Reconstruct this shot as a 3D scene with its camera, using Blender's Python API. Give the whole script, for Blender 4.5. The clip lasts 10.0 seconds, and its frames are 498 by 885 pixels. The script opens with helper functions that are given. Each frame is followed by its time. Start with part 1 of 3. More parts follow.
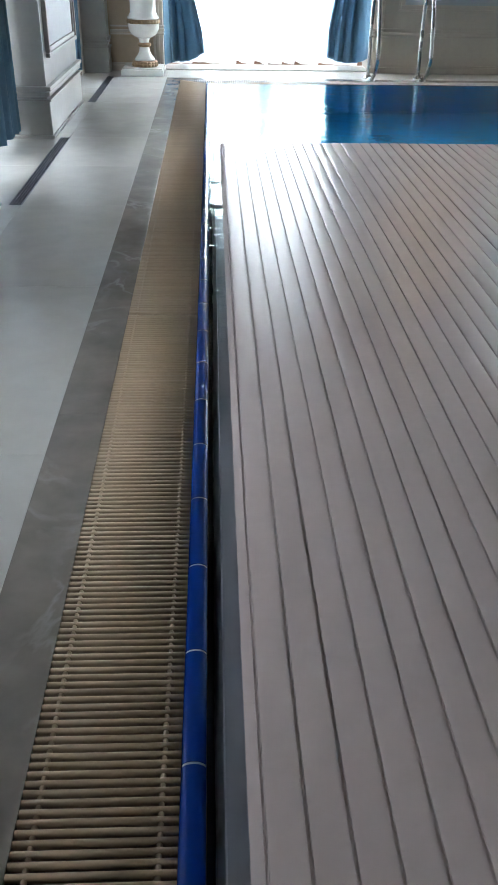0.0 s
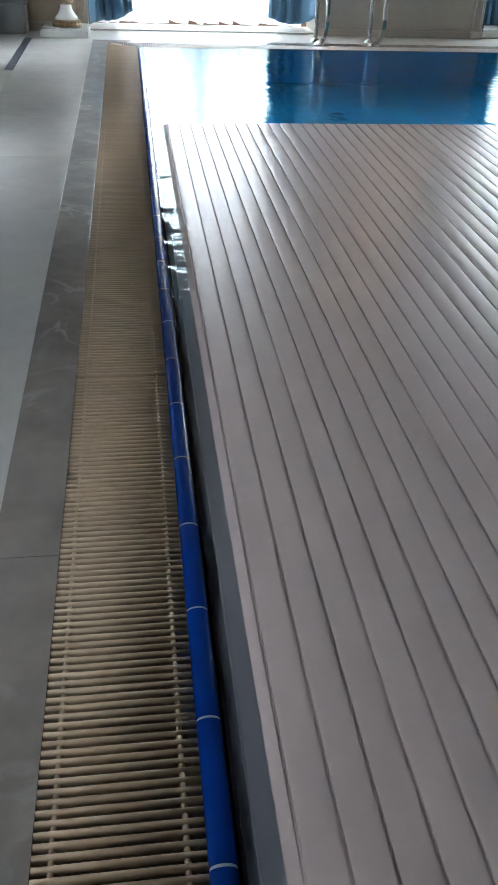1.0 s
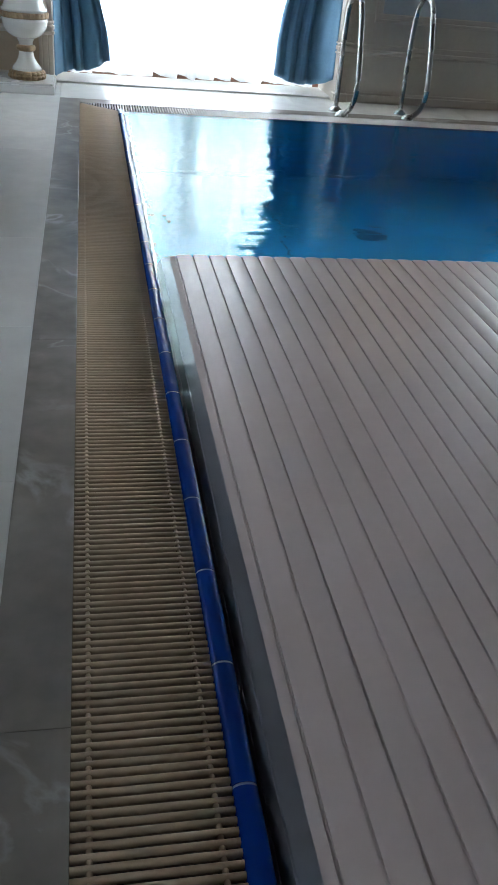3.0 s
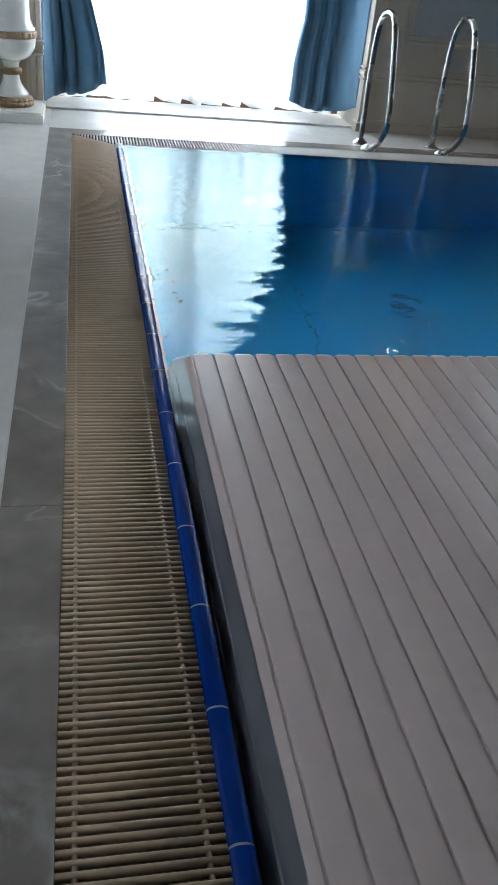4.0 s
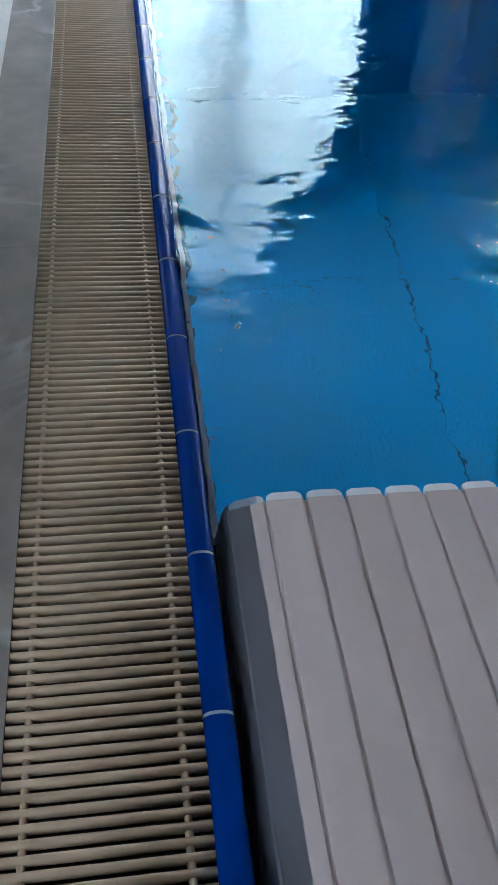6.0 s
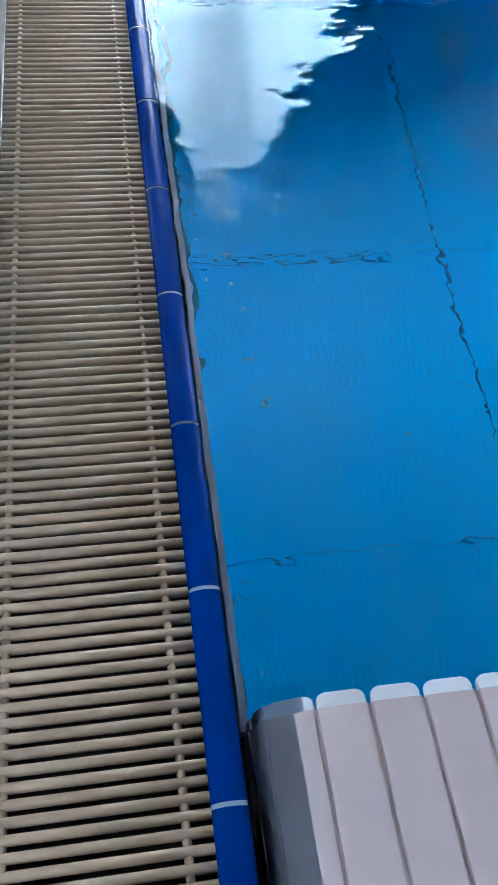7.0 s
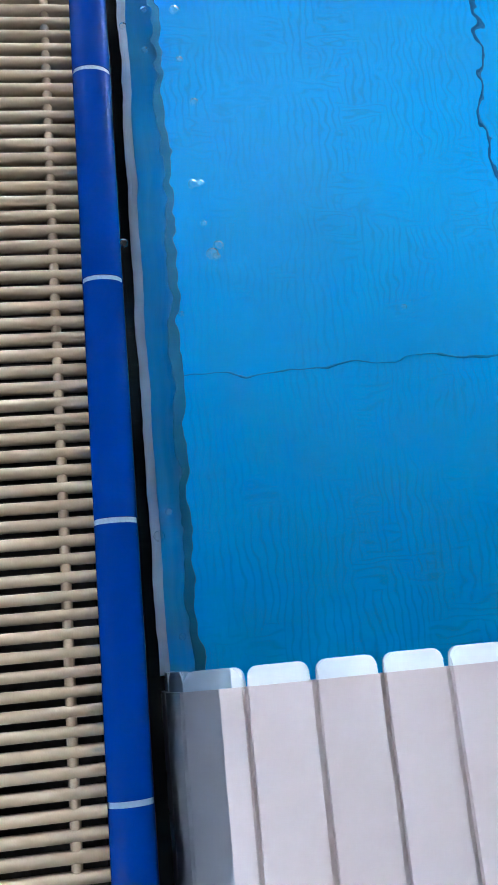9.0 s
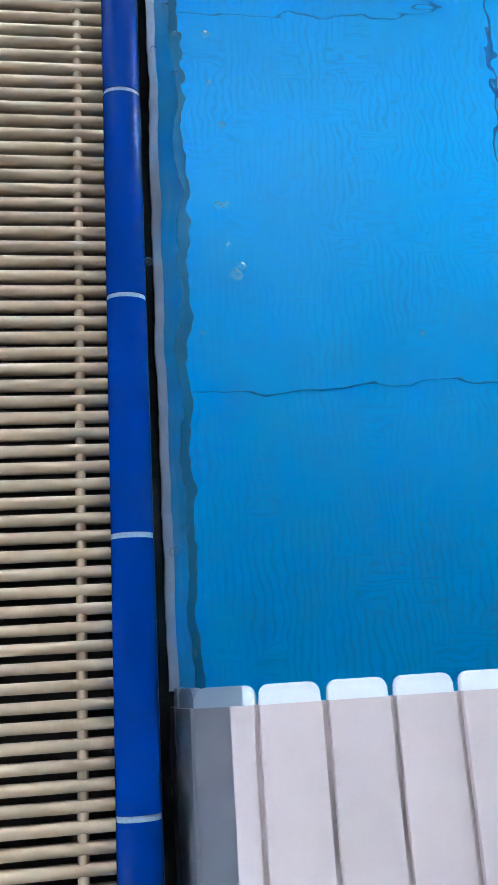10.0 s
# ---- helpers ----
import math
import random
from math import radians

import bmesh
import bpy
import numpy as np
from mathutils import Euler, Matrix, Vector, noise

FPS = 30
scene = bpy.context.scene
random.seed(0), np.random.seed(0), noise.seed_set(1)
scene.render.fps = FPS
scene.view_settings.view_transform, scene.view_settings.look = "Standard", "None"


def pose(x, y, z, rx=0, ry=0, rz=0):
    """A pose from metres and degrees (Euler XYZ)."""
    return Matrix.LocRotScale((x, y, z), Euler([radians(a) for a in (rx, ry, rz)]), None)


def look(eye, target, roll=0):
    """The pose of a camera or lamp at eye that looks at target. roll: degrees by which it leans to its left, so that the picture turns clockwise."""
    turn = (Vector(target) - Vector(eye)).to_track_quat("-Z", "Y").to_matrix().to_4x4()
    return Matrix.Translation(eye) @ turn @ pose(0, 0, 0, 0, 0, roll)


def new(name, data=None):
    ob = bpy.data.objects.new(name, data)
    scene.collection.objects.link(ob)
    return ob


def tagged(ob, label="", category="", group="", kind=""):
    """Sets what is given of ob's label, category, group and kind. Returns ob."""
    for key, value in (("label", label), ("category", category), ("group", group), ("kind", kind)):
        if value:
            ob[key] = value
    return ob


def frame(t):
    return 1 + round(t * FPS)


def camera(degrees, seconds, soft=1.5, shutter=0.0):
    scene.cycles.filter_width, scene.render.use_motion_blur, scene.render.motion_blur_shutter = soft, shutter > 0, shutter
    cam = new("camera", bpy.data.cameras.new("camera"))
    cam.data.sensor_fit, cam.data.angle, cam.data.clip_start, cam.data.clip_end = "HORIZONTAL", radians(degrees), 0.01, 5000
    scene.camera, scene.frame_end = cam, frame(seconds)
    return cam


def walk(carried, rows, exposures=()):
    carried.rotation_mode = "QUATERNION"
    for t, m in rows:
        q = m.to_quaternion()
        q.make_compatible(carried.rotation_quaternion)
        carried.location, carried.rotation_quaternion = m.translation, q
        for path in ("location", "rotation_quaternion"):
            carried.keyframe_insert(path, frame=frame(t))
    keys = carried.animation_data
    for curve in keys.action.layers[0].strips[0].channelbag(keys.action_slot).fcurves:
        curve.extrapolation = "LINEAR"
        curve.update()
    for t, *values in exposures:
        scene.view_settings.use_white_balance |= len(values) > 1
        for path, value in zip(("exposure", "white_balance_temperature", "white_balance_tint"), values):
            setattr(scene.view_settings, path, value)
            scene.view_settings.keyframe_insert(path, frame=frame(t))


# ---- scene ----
cam = camera(33.35, 10.0, soft=1.6)
walk(cam, [
    (0.0, pose(0.0578, -5.5240, 1.1224, 58.962, -0.859, -2.243)),
    (0.5, pose(0.0400, -5.1704, 1.1112, 57.125, -0.618, -3.443)),
    (1.0, pose(-0.0596, -4.7829, 1.1130, 56.350, -1.919, -7.161)),
    (1.5, pose(-0.1171, -4.3537, 1.1051, 56.687, -3.332, -8.761)),
    (2.0, pose(-0.1617, -3.8728, 1.1111, 57.601, -4.284, -9.181)),
    (2.5, pose(-0.1975, -3.4113, 1.1122, 57.710, -4.488, -9.378)),
    (4.0, pose(-0.1933, -2.1480, 1.1083, 58.270, -5.373, -9.893)),
    (4.5, pose(-0.1708, -1.7614, 1.0947, 56.667, -5.437, -9.092)),
    (5.0, pose(-0.1711, -1.3986, 1.0607, 54.680, -5.040, -8.578)),
    (5.5, pose(-0.1181, -1.0414, 1.0234, 48.401, -4.478, -7.849)),
    (7.0, pose(-0.0564, -0.1670, 0.9338, 34.225, -4.475, -7.977)),
    (7.5, pose(-0.0359, -0.0086, 0.8958, 27.140, -5.463, -10.847)),
    (8.0, pose(0.0013, 0.0469, 0.8414, 21.330, -7.582, -9.200)),
    (8.5, pose(0.0337, 0.0764, 0.7892, 14.900, -6.924, -5.998)),
    (9.0, pose(0.0400, 0.1130, 0.7760, 15.004, -6.871, -5.416)),
    (9.5, pose(0.0521, 0.1181, 0.7733, 15.713, -5.907, -5.217)),
    (10.0, pose(0.0214, 0.1142, 0.7828, 15.964, -7.404, -3.592)),
], exposures=[(0.0, 2.42, 6350, 12), (1.0, 2.20, 6350, 12), (2.5, 1.86, 6250, 12), (5.0, 1.76, 6150, 12), (5.7, 1.90, 5950, 12), (7.0, 2.80, 5500, 13), (8.5, 3.42, 5700, 13), (10.0, 3.50, 5750, 13)])

# ---- world and large lights ----
world = bpy.data.worlds.new("world")
scene.world = world
world.use_nodes = True
wn = world.node_tree.nodes
sky = wn.new("ShaderNodeTexSky")
sky.sky_type, sky.sun_disc = "NISHITA", False
sky.sun_elevation, sky.sun_rotation = radians(35), radians(20)
wn["Background"].inputs["Strength"].default_value = 0.1
world.node_tree.links.new(sky.outputs[0], wn["Background"].inputs["Color"])

sun_data = bpy.data.lights.new("sun", "SUN")
sun_data.energy, sun_data.angle, sun_data.color = 0.8, radians(12), (1.0, 0.95, 0.88)
sun = new("sun", sun_data)
sun.matrix_world = look((3, 14, 12), (0, 0, 0))

WIN1, WIN2, WIN_ADDED = (-0.42, 1.66), (3.27, 5.35), (6.96, 9.04)      # openings in the window wall, along x; the third is unseen, added for light
BAYS = ((-7.52, -5.90), (-4.46, -2.84), (-1.40, 0.22), (1.66, 3.20))           # openings in the side wall, along y; first two unseen, repeated for more light


def window_lamp(eye, target, width, height, watts, colour=(0.90, 0.96, 1.0)):
    data = bpy.data.lights.new("window_daylight", "AREA")
    data.shape, data.size, data.size_y = "RECTANGLE", width, height
    data.energy, data.color = watts, colour
    ob = new("window_daylight", data)
    ob.matrix_world = look(eye, target)
    return ob


for a, b in (WIN1, WIN2, WIN_ADDED):
    c = (a + b) / 2
    window_lamp((c, 4.34, 1.48), (c, 0, 1.48), 1.9, 2.2, 66, (0.86, 0.965, 1.0))
for a, b in BAYS:
    c = (a + b) / 2
    window_lamp((-1.72, c, 1.33), (0, c, 1.33), 1.3, 2.4, 3)

# ---- materials ----


def material(name, colour, rough=0.5, metal=0.0, vary=0.12, grain=40.0, stain=3.0, bump=0.0, bump_scale=120.0,
             coat=0.0, per_piece=0.0, rough_vary=0.08, spec=0.5):
    """Principled surface with variation at two scales, fine relief and a little piece-to-piece difference."""
    m = bpy.data.materials.new(name)
    m.use_nodes = True
    n, l = m.node_tree.nodes, m.node_tree.links
    p = n["Principled BSDF"]
    p.inputs["Metallic"].default_value = metal
    p.inputs["Coat Weight"].default_value = coat
    p.inputs["Coat Roughness"].default_value = 0.06
    p.inputs["Specular IOR Level"].default_value = spec
    tc = n.new("ShaderNodeTexCoord")
    info = n.new("ShaderNodeObjectInfo")
    shift = n.new("ShaderNodeVectorMath")
    shift.operation = "ADD"
    scaled = n.new("ShaderNodeVectorMath")
    scaled.operation = "SCALE"
    scaled.inputs["Scale"].default_value = 37.0
    comb = n.new("ShaderNodeCombineXYZ")
    for k in range(3):
        l.new(info.outputs["Random"], comb.inputs[k])
    l.new(comb.outputs[0], scaled.inputs[0])
    l.new(tc.outputs["Object"], shift.inputs[0])
    l.new(scaled.outputs[0], shift.inputs[1])
    n1, n2 = n.new("ShaderNodeTexNoise"), n.new("ShaderNodeTexNoise")
    n1.inputs["Scale"].default_value, n1.inputs["Detail"].default_value = grain, 4
    n2.inputs["Scale"].default_value, n2.inputs["Detail"].default_value = stain, 5
    for t in (n1, n2):
        l.new(shift.outputs[0], t.inputs["Vector"])
    mix = n.new("ShaderNodeMath")
    mix.operation = "ADD"
    l.new(n1.outputs["Fac"], mix.inputs[0])
    l.new(n2.outputs["Fac"], mix.inputs[1])
    add = n.new("ShaderNodeMath")
    add.operation = "MULTIPLY_ADD"
    add.inputs[1].default_value = per_piece / max(vary, 0.01)
    l.new(info.outputs["Random"], add.inputs[0])
    l.new(mix.outputs[0], add.inputs[2])
    ramp = n.new("ShaderNodeMapRange")
    mid = 1.0 + 0.5 * per_piece / max(vary, 0.01)
    ramp.inputs["From Min"].default_value, ramp.inputs["From Max"].default_value = mid - 0.5, mid + 0.5
    ramp.inputs["To Min"].default_value, ramp.inputs["To Max"].default_value = 1 - vary, 1 + vary
    ramp.clamp = False
    l.new(add.outputs[0], ramp.inputs["Value"])
    tint = n.new("ShaderNodeVectorMath")
    tint.operation = "SCALE"
    tint.inputs[0].default_value = colour
    l.new(ramp.outputs[0], tint.inputs["Scale"])
    l.new(tint.outputs[0], p.inputs["Base Color"])
    rr = n.new("ShaderNodeMapRange")
    rr.inputs["From Min"].default_value, rr.inputs["From Max"].default_value = 0.3, 0.7
    rr.inputs["To Min"].default_value, rr.inputs["To Max"].default_value = max(0.02, rough - rough_vary), rough + rough_vary
    l.new(n2.outputs["Fac"], rr.inputs["Value"])
    l.new(rr.outputs[0], p.inputs["Roughness"])
    if bump:
        n3, bp = n.new("ShaderNodeTexNoise"), n.new("ShaderNodeBump")
        n3.inputs["Scale"].default_value, n3.inputs["Detail"].default_value = bump_scale, 3
        l.new(shift.outputs[0], n3.inputs["Vector"])
        bp.inputs["Strength"].default_value, bp.inputs["Distance"].default_value = bump, 0.004
        l.new(n3.outputs["Fac"], bp.inputs["Height"])
        l.new(bp.outputs[0], p.inputs["Normal"])
    return m


def veined(name, colour, vein, rough, amount=0.5, scale=2.2, thin=0.02, bump=0.015, cloud=0.16):
    """Polished marble: clouds, a net of thin veins and fine speckle."""
    m = material(name, colour, rough, vary=cloud, grain=11, stain=3.0, bump=bump, bump_scale=60, per_piece=0.04, rough_vary=0.03)
    n, l = m.node_tree.nodes, m.node_tree.links
    p = n["Principled BSDF"]
    src = p.inputs["Base Color"].links[0].from_socket
    shift = [x for x in n if x.type == "VECT_MATH" and x.operation == "ADD"][0]
    warp = n.new("ShaderNodeTexNoise")
    warp.inputs["Scale"].default_value, warp.inputs["Detail"].default_value = scale, 6
    warp.inputs["Distortion"].default_value = 1.2
    l.new(shift.outputs[0], warp.inputs["Vector"])
    near = n.new("ShaderNodeMath")
    near.operation = "SUBTRACT"
    near.inputs[1].default_value = 0.5
    l.new(warp.outputs["Fac"], near.inputs[0])
    ab = n.new("ShaderNodeMath")
    ab.operation = "ABSOLUTE"
    l.new(near.outputs[0], ab.inputs[0])
    mr = n.new("ShaderNodeMapRange")
    mr.inputs["From Min"].default_value, mr.inputs["From Max"].default_value = 0.0, thin
    mr.inputs["To Min"].default_value, mr.inputs["To Max"].default_value = amount, 0.0
    l.new(ab.outputs[0], mr.inputs["Value"])
    gate = n.new("ShaderNodeTexNoise")
    gate.inputs["Scale"].default_value = 3.1
    l.new(shift.outputs[0], gate.inputs["Vector"])
    gr = n.new("ShaderNodeMapRange")
    gr.inputs["From Min"].default_value, gr.inputs["From Max"].default_value = 0.45, 0.7
    l.new(gate.outputs["Fac"], gr.inputs["Value"])
    mul = n.new("ShaderNodeMath")
    mul.operation = "MULTIPLY"
    l.new(mr.outputs[0], mul.inputs[0])
    l.new(gr.outputs[0], mul.inputs[1])
    mixc = n.new("ShaderNodeMix")
    mixc.data_type = "RGBA"
    l.new(mul.outputs[0], mixc.inputs[0])
    l.new(src, mixc.inputs[6])
    mixc.inputs[7].default_value = (*vein, 1)
    l.new(mixc.outputs[2], p.inputs["Base Color"])
    return m


def water_material():
    """Clear water: a mirror by Fresnel over refraction, with ripples at five sizes."""
    m = bpy.data.materials.new("pool water")
    m.use_nodes = True
    n, l = m.node_tree.nodes, m.node_tree.links
    n.remove(n["Principled BSDF"])
    gloss, refr, mix, fres = (n.new("ShaderNode" + k) for k in ("BsdfGlossy", "BsdfRefraction", "MixShader", "Fresnel"))
    gloss.inputs["Roughness"].default_value = 0.0
    gloss.inputs["Color"].default_value = (0.50, 0.60, 0.60, 1)
    refr.inputs["IOR"].default_value = fres.inputs["IOR"].default_value = 1.333
    refr.inputs["Roughness"].default_value = 0.0
    refr.inputs["Color"].default_value = (0.82, 0.90, 1.0, 1)
    tc = n.new("ShaderNodeTexCoord")
    height = None
    for scale, stretch, amp, detail in ((1.6, (1.0, 1.6, 1), 1.0, 1), (8.5, (1.1, 1.5, 1), 0.30, 0), (27.0, (1.0, 1.7, 1), 0.068, 0.5), (52.0, (0.9, 1.6, 1), 0.010, 0), (75.0, (1.7, 0.5, 1), 0.004, 0)):
        mp = n.new("ShaderNodeMapping")
        mp.inputs["Scale"].default_value = stretch
        t = n.new("ShaderNodeTexNoise")
        t.inputs["Scale"].default_value, t.inputs["Detail"].default_value = scale, detail
        l.new(tc.outputs["Object"], mp.inputs["Vector"])
        l.new(mp.outputs[0], t.inputs["Vector"])
        a = n.new("ShaderNodeMath")
        a.operation = "MULTIPLY_ADD"
        a.inputs[1].default_value = amp
        l.new(t.outputs["Fac"], a.inputs[0])
        if height:
            l.new(height, a.inputs[2])
        height = a.outputs[0]
    bp = n.new("ShaderNodeBump")
    bp.inputs["Strength"].default_value, bp.inputs["Distance"].default_value = 1.0, 0.012
    l.new(height, bp.inputs["Height"])
    for node in (gloss, refr, fres):
        l.new(bp.outputs[0], node.inputs["Normal"])
    l.new(fres.outputs[0], mix.inputs[0])
    l.new(refr.outputs[0], mix.inputs[1])
    l.new(gloss.outputs[0], mix.inputs[2])
    l.new(mix.outputs[0], n["Material Output"].inputs["Surface"])
    return m


def sheer_material():
    m = bpy.data.materials.new("sheer voile")
    m.use_nodes = True
    n, l = m.node_tree.nodes, m.node_tree.links
    n.remove(n["Principled BSDF"])
    tr, tl, df = n.new("ShaderNodeBsdfTransparent"), n.new("ShaderNodeBsdfTranslucent"), n.new("ShaderNodeBsdfDiffuse")
    tl.inputs["Color"].default_value = df.inputs["Color"].default_value = (0.88, 0.89, 0.9, 1)
    wv = n.new("ShaderNodeTexNoise")
    wv.inputs["Scale"].default_value, wv.inputs["Detail"].default_value = 7, 4
    tc, mp = n.new("ShaderNodeTexCoord"), n.new("ShaderNodeMapping")
    mp.inputs["Scale"].default_value = (1.4, 1.4, 0.07)
    l.new(tc.outputs["Object"], mp.inputs["Vector"])
    l.new(mp.outputs[0], wv.inputs["Vector"])
    mr = n.new("ShaderNodeMapRange")
    mr.inputs["From Min"].default_value, mr.inputs["From Max"].default_value = 0.35, 0.65
    mr.inputs["To Min"].default_value, mr.inputs["To Max"].default_value = 0.70, 0.98
    l.new(wv.outputs["Fac"], mr.inputs["Value"])
    a, b = n.new("ShaderNodeMixShader"), n.new("ShaderNodeMixShader")
    a.inputs[0].default_value = 0.25
    l.new(tl.outputs[0], a.inputs[1])
    l.new(df.outputs[0], a.inputs[2])
    l.new(mr.outputs[0], b.inputs[0])
    l.new(tr.outputs[0], b.inputs[1])
    l.new(a.outputs[0], b.inputs[2])
    l.new(b.outputs[0], n["Material Output"].inputs["Surface"])
    return m


def glow_material(name, colour, strength):
    m = bpy.data.materials.new(name)
    m.use_nodes = True
    n, l = m.node_tree.nodes, m.node_tree.links
    n.remove(n["Principled BSDF"])
    e = n.new("ShaderNodeEmission")
    e.inputs["Color"].default_value, e.inputs["Strength"].default_value = (*colour, 1), strength
    l.new(e.outputs[0], n["Material Output"].inputs["Surface"])
    return m


MARBLE = veined("pale marble", (0.60, 0.58, 0.55), (0.75, 0.75, 0.72), 0.24, amount=0.10, cloud=0.09)
GREY_MARBLE = veined("grey marble", (0.26, 0.231, 0.206), (0.6, 0.6, 0.58), 0.20, amount=0.5, scale=2.6, thin=0.035, cloud=0.34)
BED = material("mortar bed", (0.36, 0.36, 0.34), 0.8, bump=0.3)
ROD = material("beige plastic rod", (0.475, 0.355, 0.243), 0.55, vary=0.10, grain=60, stain=9, bump=0.06, per_piece=0.05, spec=0.3)
# lit copy of the beige rod: window light greys it at the far end
WINDOW_LIT_ROD = material("beige rod greyed by window light", (0.38, 0.36, 0.33), 0.5, vary=0.10, grain=60, stain=9, per_piece=0.06)
# one dark brown, set by the gaps between the rods
CHANNEL = material("dark brown gutter", (0.055, 0.043, 0.034), 0.6, bump=0.3)
GLAZE = material("cobalt glazed ceramic", (0.003, 0.034, 0.215), 0.22, vary=0.10, grain=25, stain=6, bump=0.03, bump_scale=30, spec=0.06, per_piece=0.06, rough_vary=0.004)
GROUT = material("pale grout", (0.34, 0.41, 0.48), 0.7, bump=0.3, bump_scale=300)
SLAT = material("taupe pool cover plastic", (0.635, 0.53, 0.512), 0.31, vary=0.04, grain=35, stain=7, bump=0.015, bump_scale=40, per_piece=0.03, rough_vary=0.025, spec=0.13)
CAP = material("white end cap plastic", (0.80, 0.84, 0.86), 0.35, vary=0.05, per_piece=0.03)
LINER = material("blue pool liner", (0.0005, 0.56, 1.0), 0.55, vary=0.07, grain=55, stain=1.5, bump=0.05, bump_scale=20)
GAP_DARK = material("dark guide gap", (0.02, 0.25, 0.40), 0.6)
LINER_DARK = material("dark liner seam", (0.004, 0.20, 0.48), 0.6)
LINER_FOLD = material("faint liner seam", (0.003, 0.34, 0.68), 0.6)
LEDGE = material("grey plastic rail", (0.72, 0.70, 0.76), 0.45, grain=30)
LEDGE_BLUE = material("pale blue liner edge", (0.05, 0.36, 0.60), 0.5)


def ripple_lines(m, scale, amount):
    """Paints ripple light into a surface's colour: thin wavy lines one way, and across them in patches."""
    n, l = m.node_tree.nodes, m.node_tree.links
    p = n["Principled BSDF"]
    src = p.inputs["Base Color"].links[0].from_socket
    tc, v = n.new("ShaderNodeTexCoord"), n.new("ShaderNodeVectorMath")
    lines = []
    for way in ("X", "Y"):
        w, mr = n.new("ShaderNodeTexWave"), n.new("ShaderNodeMapRange")
        w.bands_direction = way
        w.inputs["Scale"].default_value, w.inputs["Distortion"].default_value = scale, 1.5
        w.inputs["Detail"].default_value, w.inputs["Detail Scale"].default_value = 1.5, 0.6
        l.new(tc.outputs["Object"], w.inputs["Vector"])
        mr.inputs["From Min"].default_value, mr.inputs["From Max"].default_value = 0.0, 0.45
        mr.inputs["To Min"].default_value, mr.inputs["To Max"].default_value = 1 - 1.3 * amount, 1 + 0.7 * amount
        l.new(w.outputs["Fac"], mr.inputs["Value"])
        lines.append(mr.outputs[0])
    way_noise, fade = n.new("ShaderNodeTexNoise"), n.new("ShaderNodeTexNoise")
    way_noise.inputs["Scale"].default_value, fade.inputs["Scale"].default_value = 9.0, 4.0
    one, two = n.new("ShaderNodeMix"), n.new("ShaderNodeMix")
    for t, lo, hi, node in ((way_noise, 0.56, 0.62, one), (fade, 0.34, 0.62, two)):
        l.new(tc.outputs["Object"], t.inputs["Vector"])
        r = n.new("ShaderNodeMapRange")
        r.inputs["From Min"].default_value, r.inputs["From Max"].default_value = lo, hi
        l.new(t.outputs["Fac"], r.inputs["Value"])
        l.new(r.outputs[0], node.inputs[0])
    l.new(lines[0], one.inputs[2])
    l.new(lines[1], one.inputs[3])
    two.inputs[2].default_value = 1.0
    l.new(one.outputs[0], two.inputs[3])
    v.operation = "SCALE"
    l.new(src, v.inputs[0])
    l.new(two.outputs[0], v.inputs["Scale"])
    l.new(v.outputs[0], p.inputs["Base Color"])


# stands in for light rippling through the water onto the liner
ripple_lines(LINER, 18.0, 0.085)
# near-black colour carries the shade inside the cover's slot
SLOT_SHADE = material("black slot shade", (0.003, 0.003, 0.004), 0.8)
WATER = water_material()
PLASTER = material("warm grey painted plaster", (0.49, 0.44, 0.375), 0.55, vary=0.06, grain=30, stain=2, bump=0.04, bump_scale=70)
PIER = material("pale grey glossy stone cladding", (0.385, 0.375, 0.355), 0.40, vary=0.08, grain=24, stain=2.5, bump=0.02)
BROWN = material("warm brown painted plaster", (0.40, 0.31, 0.22), 0.5, vary=0.08, grain=30, stain=2, bump=0.04)
PANEL = material("pale blue wall panel", (0.40, 0.435, 0.465), 0.5, vary=0.08, grain=40, stain=3)
CEILING = material("greige ceiling paint", (0.24, 0.228, 0.212), 0.6, vary=0.05)
CURTAIN = material("blue curtain cloth", (0.105, 0.225, 0.34), 0.65, vary=0.14, grain=60, stain=5, bump=0.12, bump_scale=250, rough_vary=0.05)
SHEER = sheer_material()
STEEL = material("polished stainless steel", (0.40, 0.40, 0.39), 0.26, metal=1.0, vary=0.05, grain=12, stain=6, rough_vary=0.06)
GILT = material("gilt ornament", (0.33, 0.225, 0.125), 0.55, metal=0.2, vary=0.5, grain=70, stain=25, bump=0.9, bump_scale=55)
WHITE = material("white glazed stoneware", (0.78, 0.77, 0.74), 0.22, vary=0.05, grain=14, stain=4, coat=0.2)
FRAME = material("white window frame", (0.75, 0.75, 0.73), 0.35, vary=0.04)
DRAIN = material("dark drain metal", (0.11, 0.12, 0.15), 0.4, metal=0.5)
HEM = material("brown sill timber", (0.16, 0.07, 0.045), 0.5, vary=0.2)
GLOW = glow_material("warm bulb", (1.0, 0.72, 0.45), 18)
SKY_GLOW = glow_material("overcast daylight", (0.87, 0.965, 1.0), 1.7)

# ---- building helpers ----


def part(name, bm, mat, parent=None, label="", smooth=False):
    me = bpy.data.meshes.new(name)
    bmesh.ops.recalc_face_normals(bm, faces=bm.faces)
    bm.to_mesh(me)
    bm.free()
    me.materials.append(mat)
    if smooth:
        me.polygons.foreach_set("use_smooth", [True] * len(me.polygons))
    ob = new(name, me)
    if parent is not None:
        ob.parent = parent
    if label:
        ob["label"] = label
    return ob


